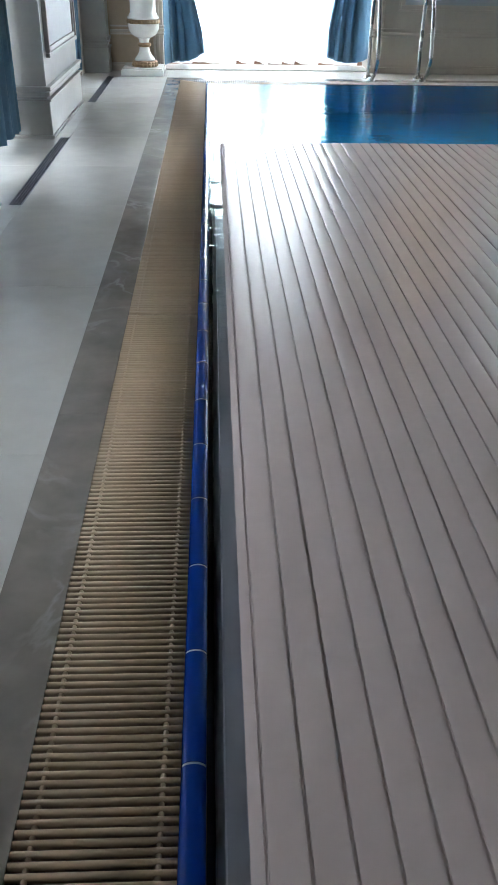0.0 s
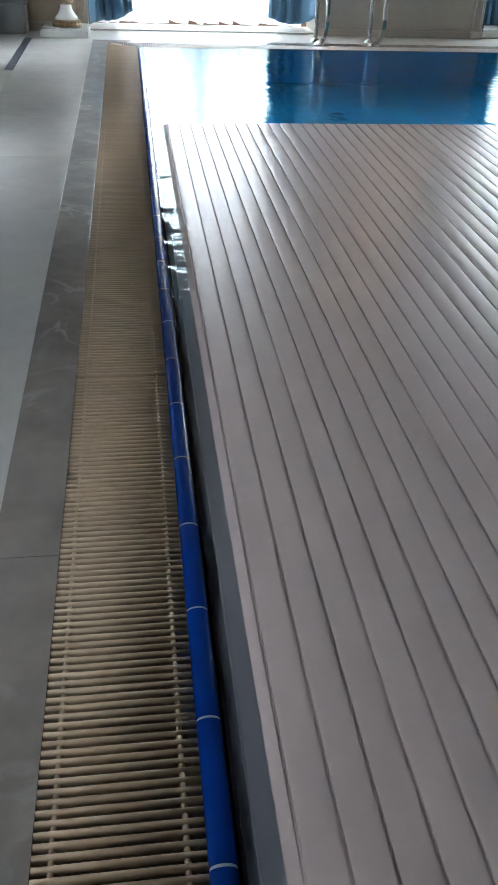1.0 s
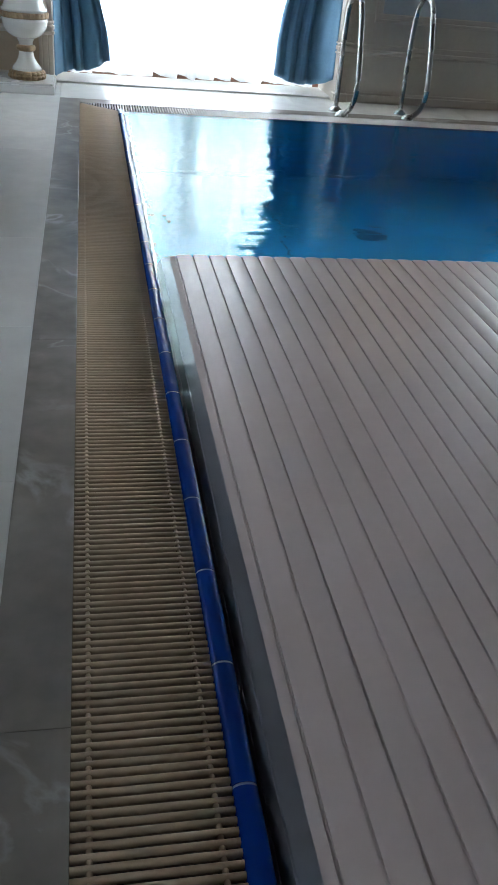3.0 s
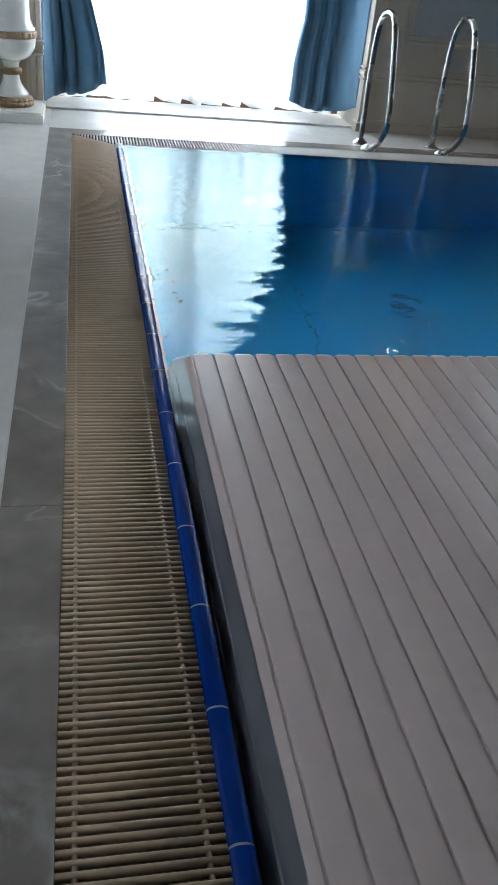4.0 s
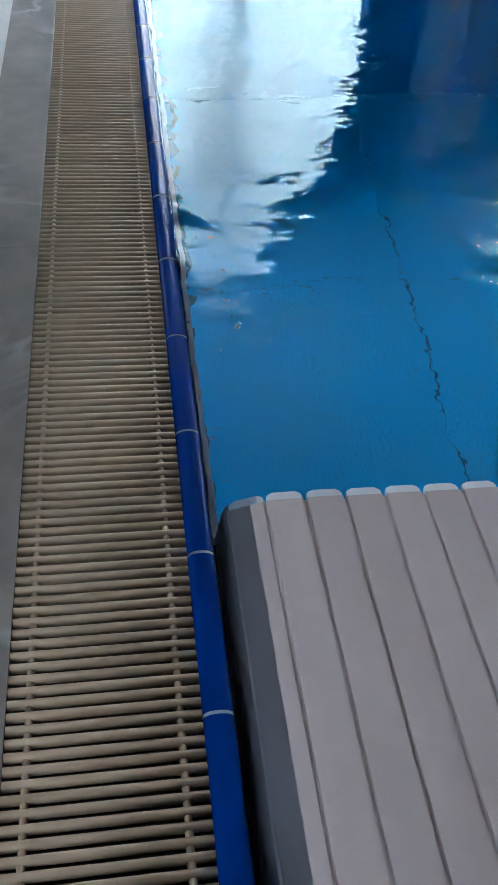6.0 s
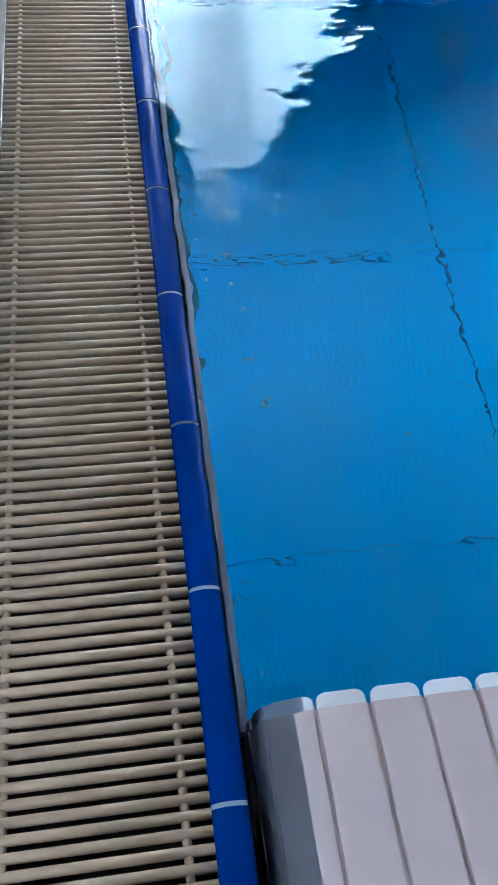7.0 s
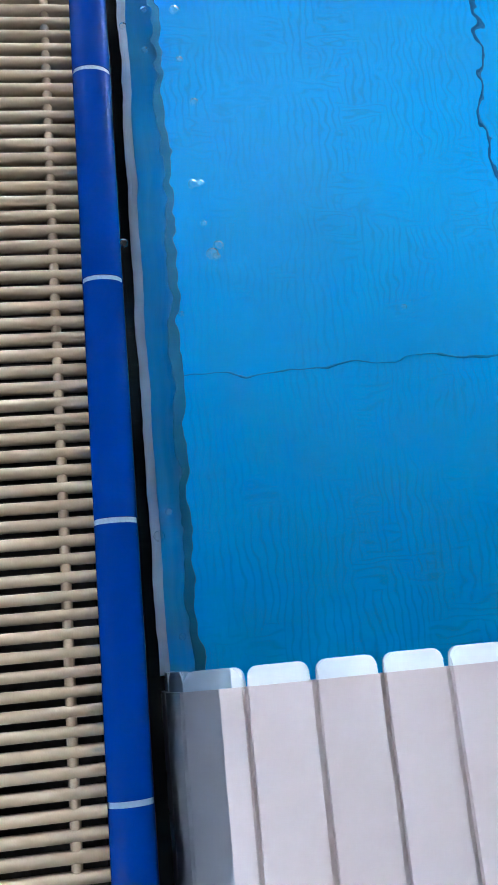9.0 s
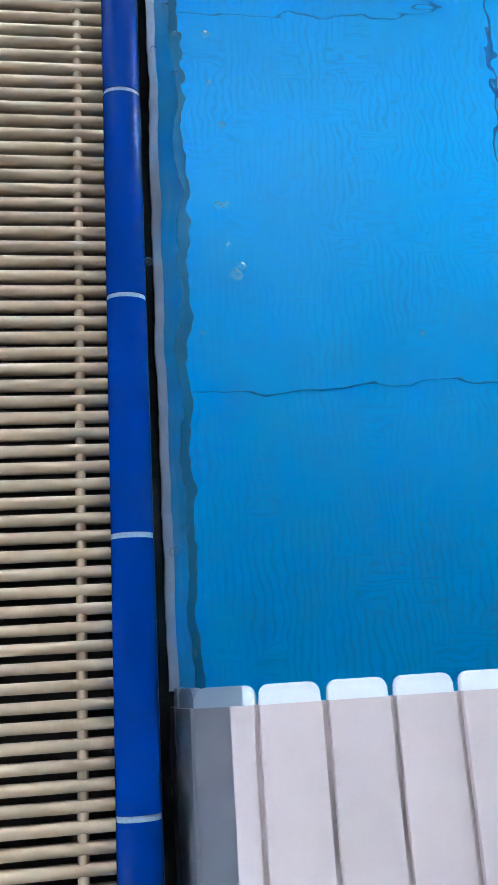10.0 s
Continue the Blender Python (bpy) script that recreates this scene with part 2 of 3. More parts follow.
def piece(name, me, parent, x=0.0, y=0.0, z=0.0):
    ob = new(name, me)
    ob.parent = parent
    ob.location = (x, y, z)
    return ob


def thing(name, label, category, group="", kind="", at=(0, 0, 0)):
    ob = new(name)
    ob.location = at
    return tagged(ob, label, category, group, kind)


def box(bm, x0, y0, z0, x1, y1, z1, bevel=0.0, seg=2):
    made = bmesh.ops.create_cube(bm, size=1.0)
    m = Matrix.LocRotScale(((x0 + x1) / 2, (y0 + y1) / 2, (z0 + z1) / 2), None, (x1 - x0, y1 - y0, z1 - z0))
    bmesh.ops.transform(bm, matrix=m, verts=made["verts"])
    if bevel:
        edges = list({e for v in made["verts"] for e in v.link_edges})
        bmesh.ops.bevel(bm, geom=edges, offset=bevel, segments=seg, affect="EDGES", profile=0.5)
    return bm


def boxes(*rows, bevel=0.0):
    bm = bmesh.new()
    for r in rows:
        box(bm, *r, bevel=bevel)
    return bm


def extrude_profile(profile, a, b, axis="y", closed=True):
    """A cross-section drawn out from a to b. Along y the section is (x, z); along x it is (y, z)."""
    bm = bmesh.new()
    rings = []
    for s in (a, b):
        rings.append([bm.verts.new((u, s, v) if axis == "y" else (s, u, v)) for u, v in profile])
    k = len(profile)
    for i in range(k if closed else k - 1):
        j = (i + 1) % k
        bm.faces.new((rings[0][i], rings[0][j], rings[1][j], rings[1][i]))
    if closed:
        for f in (bm.faces.new(rings[0]), bm.faces.new(rings[1][::-1])):
            for e in f.edges:
                e.smooth = False
    return bm


def lathe(bm, profile, cx, cy, steps=40, lobes=0, depth=0.0):
    rings = []
    rim = [1 + depth * abs(math.sin(lobes * i * math.pi / steps)) for i in range(steps)]
    for r, z in profile:
        rings.append([bm.verts.new((cx + r * rim[i] * math.cos(i * math.tau / steps), cy + r * rim[i] * math.sin(i * math.tau / steps), z)) for i in range(steps)])
    for p, q in zip(rings, rings[1:]):
        for i in range(steps):
            j = (i + 1) % steps
            bm.faces.new((p[i], p[j], q[j], q[i]))
    bm.faces.new(rings[0][::-1])
    bm.faces.new(rings[-1])
    return bm


def tube(points, radius, steps=14):
    bm = bmesh.new()
    pts = [Vector(p) for p in points]
    rings = []
    side = None
    for i, p in enumerate(pts):
        d = (pts[min(i + 1, len(pts) - 1)] - pts[max(i - 1, 0)]).normalized()
        if side is None:
            side = d.orthogonal().normalized()
        side = (side - d * side.dot(d)).normalized()
        up = d.cross(side)
        rings.append([bm.verts.new(p + radius * (math.cos(k * math.tau / steps) * side + math.sin(k * math.tau / steps) * up)) for k in range(steps)])
    for p, q in zip(rings, rings[1:]):
        for i in range(steps):
            j = (i + 1) % steps
            bm.faces.new((p[i], p[j], q[j], q[i]))
    bm.faces.new(rings[0][::-1])
    bm.faces.new(rings[-1])
    return bm


def smooth_path(points, n=8):
    """A rounded line through the points (Catmull-Rom)."""
    p = [Vector(q) for q in points]
    p = [p[0] * 2 - p[1], *p, p[-1] * 2 - p[-2]]
    out = []
    for i in range(1, len(p) - 2):
        a, b, c, d = p[i - 1 : i + 3]
        for k in range(n):
            t = k / n
            out.append(0.5 * (2 * b + (c - a) * t + (2 * a - 5 * b + 4 * c - d) * t * t + (3 * b - a - 3 * c + d) * t ** 3))
    out.append(p[-2])
    return out


def mouldings(bm, z_rows, line, out):
    """Bands of moulding along straight lines. line: ((x0, y0), (x1, y1)); out: the direction in which they stand proud."""
    (xa, ya), (xb, yb) = line
    for z0, z1, proud in z_rows:
        xs = sorted((xa, xb, xa + out[0] * proud, xb + out[0] * proud))
        ys = sorted((ya, yb, ya + out[1] * proud, yb + out[1] * proud))
        box(bm, xs[0], ys[0], z0, xs[-1], ys[-1], z1, bevel=min(0.006, (z1 - z0) * 0.3))


# ---- plan ----
NEAR, FAR_WATER = -7.6, 2.79        # the pool's ends
RIGHT = 5.6                          # the pool's far side
GRATE, BORDER = -0.239, -0.374       # outer edges of the grating and of the stone border
FAR_GRATE0, FAR_GRATE1, FAR_BORDER = 2.802, 3.00, 3.14
WALL_Y = 3.62
ROOM = (-2.1, -9.0, 9.6, 4.45)
HIGH = 3.5
TILE = 0.245
PITCH = 0.0168

# ---- structure: ground, pool shell ----
ground = thing("floor", "pale polished marble deck round an indoor pool", "floor", kind="structure")
part("screed", boxes((ROOM[0], ROOM[1], -0.30, GRATE - 0.004, ROOM[3], -0.022),
                     (GRATE - 0.004, FAR_GRATE1 + 0.004, -0.30, ROOM[2], ROOM[3], -0.022),
                     (RIGHT + 0.04, ROOM[1], -0.30, ROOM[2], FAR_GRATE1 + 0.004, -0.022),
                     (GRATE - 0.004, ROOM[1], -0.30, RIGHT + 0.04, NEAR - 0.05, -0.022)), BED, ground)

gutter = thing("gutter", "dark brown overflow channel beneath the grating", "gutter", kind="structure")
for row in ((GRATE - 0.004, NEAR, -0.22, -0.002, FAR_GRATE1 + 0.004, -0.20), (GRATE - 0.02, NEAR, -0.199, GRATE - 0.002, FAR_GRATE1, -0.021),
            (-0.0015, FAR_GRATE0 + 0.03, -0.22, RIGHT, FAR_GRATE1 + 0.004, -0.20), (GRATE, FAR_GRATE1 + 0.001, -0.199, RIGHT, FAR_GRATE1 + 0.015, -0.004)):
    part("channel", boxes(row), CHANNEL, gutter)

pool = thing("pool", "rectangular indoor pool with a blue liner", "pool", kind="structure")
part("pool_floor", boxes((-0.1, NEAR - 0.1, -1.50, RIGHT + 0.1, FAR_WATER + 0.1, -1.40)), LINER, pool)
# side wall painted black for the shade behind the coping
part("side_wall", boxes((-0.002, NEAR, -1.42, 0.036, FAR_WATER + 0.04, -0.022)), SLOT_SHADE, pool)
part("lower_side_wall", extrude_profile([(0.034, -1.42), (0.034, -0.18), (0.064, -0.18), (0.143, -1.405), (0.143, -1.42)], NEAR, FAR_WATER), LEDGE_BLUE, pool, "pale teal liner wall")
part("far_wall", boxes((0.0, FAR_WATER, -1.42, RIGHT, FAR_WATER + 0.038, -0.022)), LINER, pool)
part("right_wall", boxes((RIGHT, NEAR, -1.42, RIGHT + 0.04, FAR_GRATE0, -0.022)), LINER, pool)
part("near_wall", boxes((0.0, NEAR - 0.05, -1.42, RIGHT, NEAR, -0.022)), LINER, pool)
RAIL0 = 0.10                         # the rail begins past the end of the cover
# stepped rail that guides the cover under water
# slot floor painted black too, for the shade down there
part("slot_floor", boxes((0.035, NEAR, -0.19, 0.0534, FAR_WATER, -0.172), (0.0532, NEAR, -0.19, 0.068, RAIL0 - 0.001, -0.173)), SLOT_SHADE, pool)
part("guide_rail", boxes((0.0535, RAIL0, -0.19, 0.0580, FAR_WATER, -0.148), (0.0582, RAIL0, -0.19, 0.0640, FAR_WATER, -0.153)), LEDGE, pool, "grey plastic guide rail")
bm = bmesh.new()
prev = None
for i in range(int((FAR_WATER - NEAR) / 0.012) + 1):
    y = NEAR + 0.012 * i
    wob = 0.004 * noise.noise((0, y * 14, 0)) + 0.001 * noise.noise((1, y * 50, 0))
    row = [bm.verts.new((dx + wob, y, dz)) for dx, dz in ((0.140, -1.402), (0.141, -1.394), (0.161, -1.394), (0.163, -1.402))]
    if prev:
        for a, b in ((0, 1), (1, 2), (2, 3)):
            bm.faces.new((prev[a], prev[b], row[b], row[a]))
    prev = row
part("floor_joint", bm, GAP_DARK, pool, "dark joint along the liner floor")


def wavy_seam(points, width):
    bm = bmesh.new()
    prev = None
    for i, (x, y) in enumerate(points):
        j = min(i + 1, len(points) - 1)
        k = max(i - 1, 0)
        d = Vector((points[j][0] - points[k][0], points[j][1] - points[k][1])).normalized()
        w = width * (0.55 + 1.0 * noise.noise((x * 5.3, y * 5.3, 2.0)))
        s = Vector((-d.y, d.x)) * max(w, 0.0005)
        row = [bm.verts.new((x + s.x, y + s.y, -1.399)), bm.verts.new((x, y, -1.3975)), bm.verts.new((x - s.x, y - s.y, -1.399))]
        if prev:
            bm.faces.new((prev[0], prev[1], row[1], row[0]))
            bm.faces.new((prev[1], prev[2], row[2], row[1]))
        prev = row
    return bm


for y0 in (-1.16, -0.21, 0.742, 1.688):
    part("liner_seam", wavy_seam([(0.1 + 0.03 * i, y0 + 0.012 * noise.noise((i * 0.17, y0, 0))) for i in range(150)], 0.0048 if y0 > 1 else 0.0034), LINER_FOLD, pool)
for x0 in (0.942, 2.6, 4.2):
    part("liner_seam", wavy_seam([(x0 + 0.012 * noise.noise((x0, i * 0.17, 3)), -3.0 + 0.03 * i) for i in range(190)], 0.0055), LINER_DARK, pool)

drain = thing("pool_drain", "round dark blue drain cover on the pool floor", "drain", at=(1.50, 1.80, -1.4))
part("rim", lathe(bmesh.new(), [(0.085, 0.0), (0.085, 0.006), (0.079, 0.010), (0.072, 0.010)], 0, 0, 28), LINER_FOLD, drain, smooth=True)
for k in range(7):
    a = -0.054 + 0.018 * k
    w = math.sqrt(0.067 ** 2 - a * a)
    part("bar", boxes((-w, a - 0.005, 0.010, w, a + 0.005, 0.015), bevel=0.0015), LINER_FOLD, drain)

bm = bmesh.new()
bmesh.ops.create_grid(bm, x_segments=2, y_segments=2, size=0.5)
bmesh.ops.transform(bm, matrix=Matrix.LocRotScale(((0.034 + RIGHT) / 2, (NEAR + FAR_WATER) / 2, 0.0), None, (RIGHT - 0.034, FAR_WATER - NEAR, 1)), verts=bm.verts)
water = part("water", bm, WATER)
tagged(water, "clear rippled pool water level with its rim", "water", kind="structure")
water.visible_shadow = False

# ---- structure: walls and ceiling ----
wall = thing("wall_north", "warm grey panelled wall with tall windows", "wall", kind="structure")
TOP = 2.62
part("wall_body", boxes((-1.30, WALL_Y, 0, WIN1[0], 4.40, HIGH)), BROWN, wall, "brown painted plaster")
part("wall_body", boxes((WIN1[1], WALL_Y, 0, WIN2[0] - 0.02, 4.40, HIGH), (WIN2[1], WALL_Y, 0, WIN_ADDED[0], 4.40, HIGH), (WIN_ADDED[1], WALL_Y, 0, ROOM[2], 4.40, HIGH),
                        (WIN1[0], WALL_Y, TOP, WIN1[1], 4.40, HIGH), (WIN2[0] - 0.02, WALL_Y, TOP, WIN2[1], 4.40, HIGH), (WIN_ADDED[0], WALL_Y, TOP, WIN_ADDED[1], 4.40, HIGH)), PLASTER, wall)
bm = bmesh.new()
ROWS_DADO = ((0.0, 0.055, 0.020), (0.055, 0.075, 0.010), (0.325, 0.342, 0.012), (0.346, 0.372, 0.028), (0.395, 0.410, 0.010))
mouldings(bm, ROWS_DADO, ((WIN1[1] + 0.10, WALL_Y), (WIN2[0] - 0.02, WALL_Y)), (0, -1))
mouldings(bm, ROWS_DADO, ((WIN2[1], WALL_Y), (WIN_ADDED[0], WALL_Y)), (0, -1))
mouldings(bm, ROWS_DADO, ((-0.94, WALL_Y), (WIN1[0], WALL_Y)), (0, -1))
part("dado_moulding", bm, PLASTER, wall)
for x0, x1 in ((1.90, 3.04), (5.60, 6.72)):
    bm = bmesh.new()
    for proud, w, off in ((0.022, 0.022, 0.0), (0.012, 0.035, 0.022)):
        a, b, c, d = x0 + off, x1 - off, 0.56 + off, 2.6 - off
        box(bm, a, WALL_Y - proud, c, b, WALL_Y, c + w, bevel=0.005)
        box(bm, a, WALL_Y - proud, d - w, b, WALL_Y, d, bevel=0.005)
        box(bm, a, WALL_Y - proud, c + w, a + w, WALL_Y, d - w, bevel=0.005)
        box(bm, b - w, WALL_Y - proud, c + w, b, WALL_Y, d - w, bevel=0.005)
    part("panel_frame", bm, PLASTER, wall)
    part("wall_panel", boxes((x0 + 0.06, WALL_Y - 0.006, 0.62, x1 - 0.06, WALL_Y + 0.01, 2.54)), PANEL, wall, "pale blue inset panel")


def window_jamb(x, s):
    """Moulded edge of a window opening. s: the side on which the wall goes on."""
    bm = bmesh.new()
    x0 = x
    for w0, w1, proud in ((0.0, 0.035, 0.035), (0.035, 0.075, 0.022), (0.075, 0.10, 0.010)):
        a, b = sorted((x0 + s * w0, x0 + s * w1))
        box(bm, a, WALL_Y - proud, 0.0, b, WALL_Y + 0.02, TOP, bevel=0.006)
    for z0, z1 in ((0.0, 0.06), (0.325, 0.345), (0.352, 0.385), (0.392, 0.412)):
        a, b = sorted((x0 - s * 0.012, x0 + s * 0.10))
        box(bm, a, WALL_Y - 0.050, z0, b, WALL_Y + 0.06, z1, bevel=0.008)
    return part("jamb_moulding", bm, PLASTER, wall)


window_jamb(WIN1[1], 1)
window_jamb(WIN2[0] - 0.02, -1)
window_jamb(WIN1[0], -1)
window_jamb(WIN2[1], 1)

# corner pilaster of the window wall
bm = boxes((-1.19, 3.40, 0, -0.955, WALL_Y, HIGH))
mouldings(bm, ((0, 0.22, 0.012), (0.22, 0.24, 0.022), (0.26, 0.285, 0.012), (0.29, 0.32, 0.020)), ((-1.19, 3.40), (-0.955, 3.40)), (0, -1))
mouldings(bm, ((0, 0.22, 0.012), (0.22, 0.24, 0.022), (0.26, 0.285, 0.012), (0.29, 0.32, 0.020)), ((-0.955, 3.40), (-0.955, WALL_Y)), (1, 0))
part("corner_pilaster", bm, PIER, wall)

wall_w = thing("wall_west", "row of pale stone piers with curtained bays between", "wall", kind="structure")
part("wall_body", boxes((ROOM[0], 3.20, 0, -1.19, 4.40, HIGH), (ROOM[0], ROOM[1], 0, -1.21, -7.52, HIGH),
                        *((ROOM[0], a, TOP, -1.21, b, HIGH) for a, b in BAYS)), PLASTER, wall_w)


def pier(y0, y1):
    bm = boxes((-2.10, y0 + 0.018, 0, -1.00, y1 - 0.018, HIGH))
    for z0, z1, proud in ((0.0, 0.02, 0.010), (0.02, 0.225, 0.0), (0.225, 0.24, 0.012), (0.255, 0.282, 0.004), (0.290, 0.315, 0.014)):
        box(bm, -2.10, y0 - proud, z0, -0.982 + proud, y1 + proud, z1, bevel=0.005)
    ob = part("pier", bm, PIER, wall_w)
    bm = bmesh.new()
    for proud, w, off in ((0.030, 0.028, 0.0), (0.018, 0.030, 0.028)):
        a, b, c, d = y0 + 0.11 + off, y1 - 0.11 - off, 0.47 + off, 2.8 - off
        box(bm, -1.0, a, c, -1.0 + proud, b, c + w, bevel=0.005)
        box(bm, -1.0, a, d - w, -1.0 + proud, b, d, bevel=0.005)
        box(bm, -1.0, a, c + w, -1.0 + proud, a + w, d - w, bevel=0.005)
        box(bm, -1.0, b - w, c + w, -1.0 + proud, b, d - w, bevel=0.005)
    part("panel_frame", bm, PIER, ob)
    part("wall_panel", boxes((-1.004, y0 + 0.168, 0.53, -0.994, y1 - 0.168, 2.74)), PANEL, ob, "pale blue inset panel")


pier(0.22, 1.66)
pier(-2.84, -1.40)
pier(-5.90, -4.46)

wall_s = tagged(part("wall_south", boxes((ROOM[0], ROOM[1] - 0.2, 0, ROOM[2], ROOM[1], HIGH)), PLASTER), "plain plaster end wall", "wall", kind="structure")
wall_e = tagged(part("wall_east", boxes((ROOM[2], ROOM[1], 0, ROOM[2] + 0.2, 4.40, HIGH)), PLASTER), "plain plaster side wall", "wall", kind="structure")
roof = tagged(part("ceiling", boxes((ROOM[0], ROOM[1], HIGH, ROOM[2], 4.40, HIGH + 0.15)), CEILING), "plain dim greige ceiling", "ceiling", kind="structure")


# ---- windows, curtains ----
def window_north(x0, x1, number):
    w = thing("window_%d" % number, "tall window blown white by daylight, with a marble threshold", "window", kind="structure")
    f = 0.06
    part("window_frame", boxes((x0, 4.16, 0.05, x0 + f, 4.22, TOP), (x1 - f, 4.16, 0.05, x1, 4.22, TOP), (x0, 4.16, TOP - f, x1, 4.22, TOP),
                               (x0, 4.16, 0.05, x1, 4.22, 0.05 + f), ((x0 + x1) / 2 - 0.065, 4.16, 0.05, (x0 + x1) / 2 + 0.065, 4.22, TOP), bevel=0.004), FRAME, w)
    part("window_sill", boxes((x0, 4.10, 0.0, x1, 4.26, 0.045), bevel=0.004), HEM, w, "brown timber sill")
    lamp_back = boxes((x0 - 0.3, 4.46, -0.2, x1 + 0.3, 4.48, TOP + 0.3))
    part("daylight", lamp_back, SKY_GLOW, w, "white overcast daylight outside")
    return w


window_north(*WIN1, 1)
window_north(*WIN2, 2)
# unseen extra window that brightens the room from the right
window_north(*WIN_ADDED, 3)


def folds(length, height, waves, depth, flare=0.0, z0=0.0, seed=0.0, hem=None, rows=16, per=10, cut=None):
    """A hanging cloth in x and z with folds in y; flare widens the folds towards the hem."""
    n = int(waves * per)
    bm = bmesh.new()
    grid = []
    for j in range(rows + 1):
        v = j / rows
        line = []
        for i in range(n + 1):
            u = i / n
            ph = u * waves * math.tau + 0.8 * noise.noise((u * waves * 0.7, seed, 0)) * 2
            amp = depth * (1 + flare * (1 - v)) * (0.6 + 0.4 * noise.noise((u * waves, seed + 5, v * 1.5)))
            x = u * length + 0.012 * (1 - v) * math.sin(ph * 0.5 + seed)
            if cut:
                x += cut(u, v)
            z = z0 + v * height
            if j == 0 and hem:
                z += hem(u)
            elif hem:
                z += hem(u) * max(0, 1 - v * 5)
            line.append(bm.verts.new((x, amp * math.sin(ph), z)))
        grid.append(line)
    for a, b in zip(grid, grid[1:]):
        for i in range(n):
            bm.faces.new((a[i], a[i + 1], b[i + 1], b[i]))
    return bm


def thicken(ob, t):
    mod = ob.modifiers.new("thickness", "SOLIDIFY")
    mod.thickness = t
    return ob


def drape(name, bm, mat, label, m, group, thick=0.003):
    ob = part(name, bm, mat, smooth=True)
    ob.matrix_world = m
    thicken(ob, thick)
    return tagged(ob, label, "curtain", group)


INNER = ((0.04, 0.40), (0.13, 0.395), (0.33, 0.38), (0.64, 0.30), (0.95, 0.345), (1.45, 0.49), (1.74, 0.64), (2.19, 0.85), (2.58, 1.03))


def tied_back(side, seed, waves=3.7, rows=44, per=16):
    """A curtain hung to the middle of its window and tied back at hip height; side: the way from its outer edge to the middle."""
    bm = bmesh.new()
    grid, n = [], int(waves * per)
    for j in range(rows + 1):
        v = j / rows
        z = 0.05 + v * 2.53
        w = np.interp(z, [a for a, _ in INNER], [b for _, b in INNER])
        if side < 0:
            w += 0.055 * math.exp(-(((z - 0.64) / 0.3) ** 2))
        line = []
        for i in range(n + 1):
            u = i / n
            ph = u * waves * math.tau + 3.4 * noise.noise((u * 2.9, seed, 0)) + 0.8 * noise.noise((u * 3, seed, z * 0.9))
            amp = 0.042 * (0.55 + 0.6 * min(1.4, w / 0.5)) * (0.62 + 0.75 * noise.noise((u * waves * 0.8, seed + 5, z * 0.6)))
            fold = math.sin(ph) + 0.32 * math.sin(2.3 * ph + 1.1 + z * 0.8)
            back = 0.325 * max(0.0, 1 - u / 0.22)
            sag = 0.10 * max(0, z - 0.7) * (1 - u) * u
            lift = (0.085 if side > 0 else 0.055) * max(0, (u - 0.55) / 0.45) ** 1.2 * max(0, 1 - v * 9)
            if side < 0:
                lift += 0.09 * max(0, 1 - u / 0.22) * max(0, 1 - v * 9)
            line.append(bm.verts.new((side * u * w, amp * fold - sag * 0.3 - back, z + lift)))
        grid.append(line)
    for p, q in zip(grid, grid[1:]):
        for i in range(n):
            bm.faces.new((p[i], p[i + 1], q[i + 1], q[i]))
    return bm




def sheer_hem(u):
    """How far the hem is caught up along the cloth: a few pleats, steep on one side."""
    lift = 0.004 * noise.noise((u * 30, 9, 0))
    for start, width, high in HEM_NOTCHES:
        if start <= u < start + width:
            lift += 0.75 * high * (1 - (u - start) / width) ** 0.8
    return lift


HEM_NOTCHES = ((0.112, 0.122, 0.022), (0.346, 0.059, 0.045), (0.439, 0.045, 0.045), (0.518, 0.028, 0.022), (0.589, 0.043, 0.034), (0.657, 0.046, 0.05), (0.777, 0.13, 0.02))
CG = "blue curtains at the windows"
for x0, x1 in (WIN1, WIN2, WIN_ADDED):
    for outer, side in ((x0 + 0.005, 1), (x1 - 0.005, -1)):
        drape("curtain", tied_back(side, 2.2 if side > 0 else 5.6), CURTAIN, "blue cloth curtain tied back beside a bright window", pose(outer, 3.96, 0), CG)
    drape("sheer_curtain", folds(x1 - x0 - 0.1, 2.54, 13, 0.028, 0.3, 0.020, 7.7, hem=sheer_hem, rows=24, per=24),
          SHEER, "white sheer curtain glowing with daylight", pose(x0 + 0.05, 4.06, 0), "white sheer curtains", 0.0008)
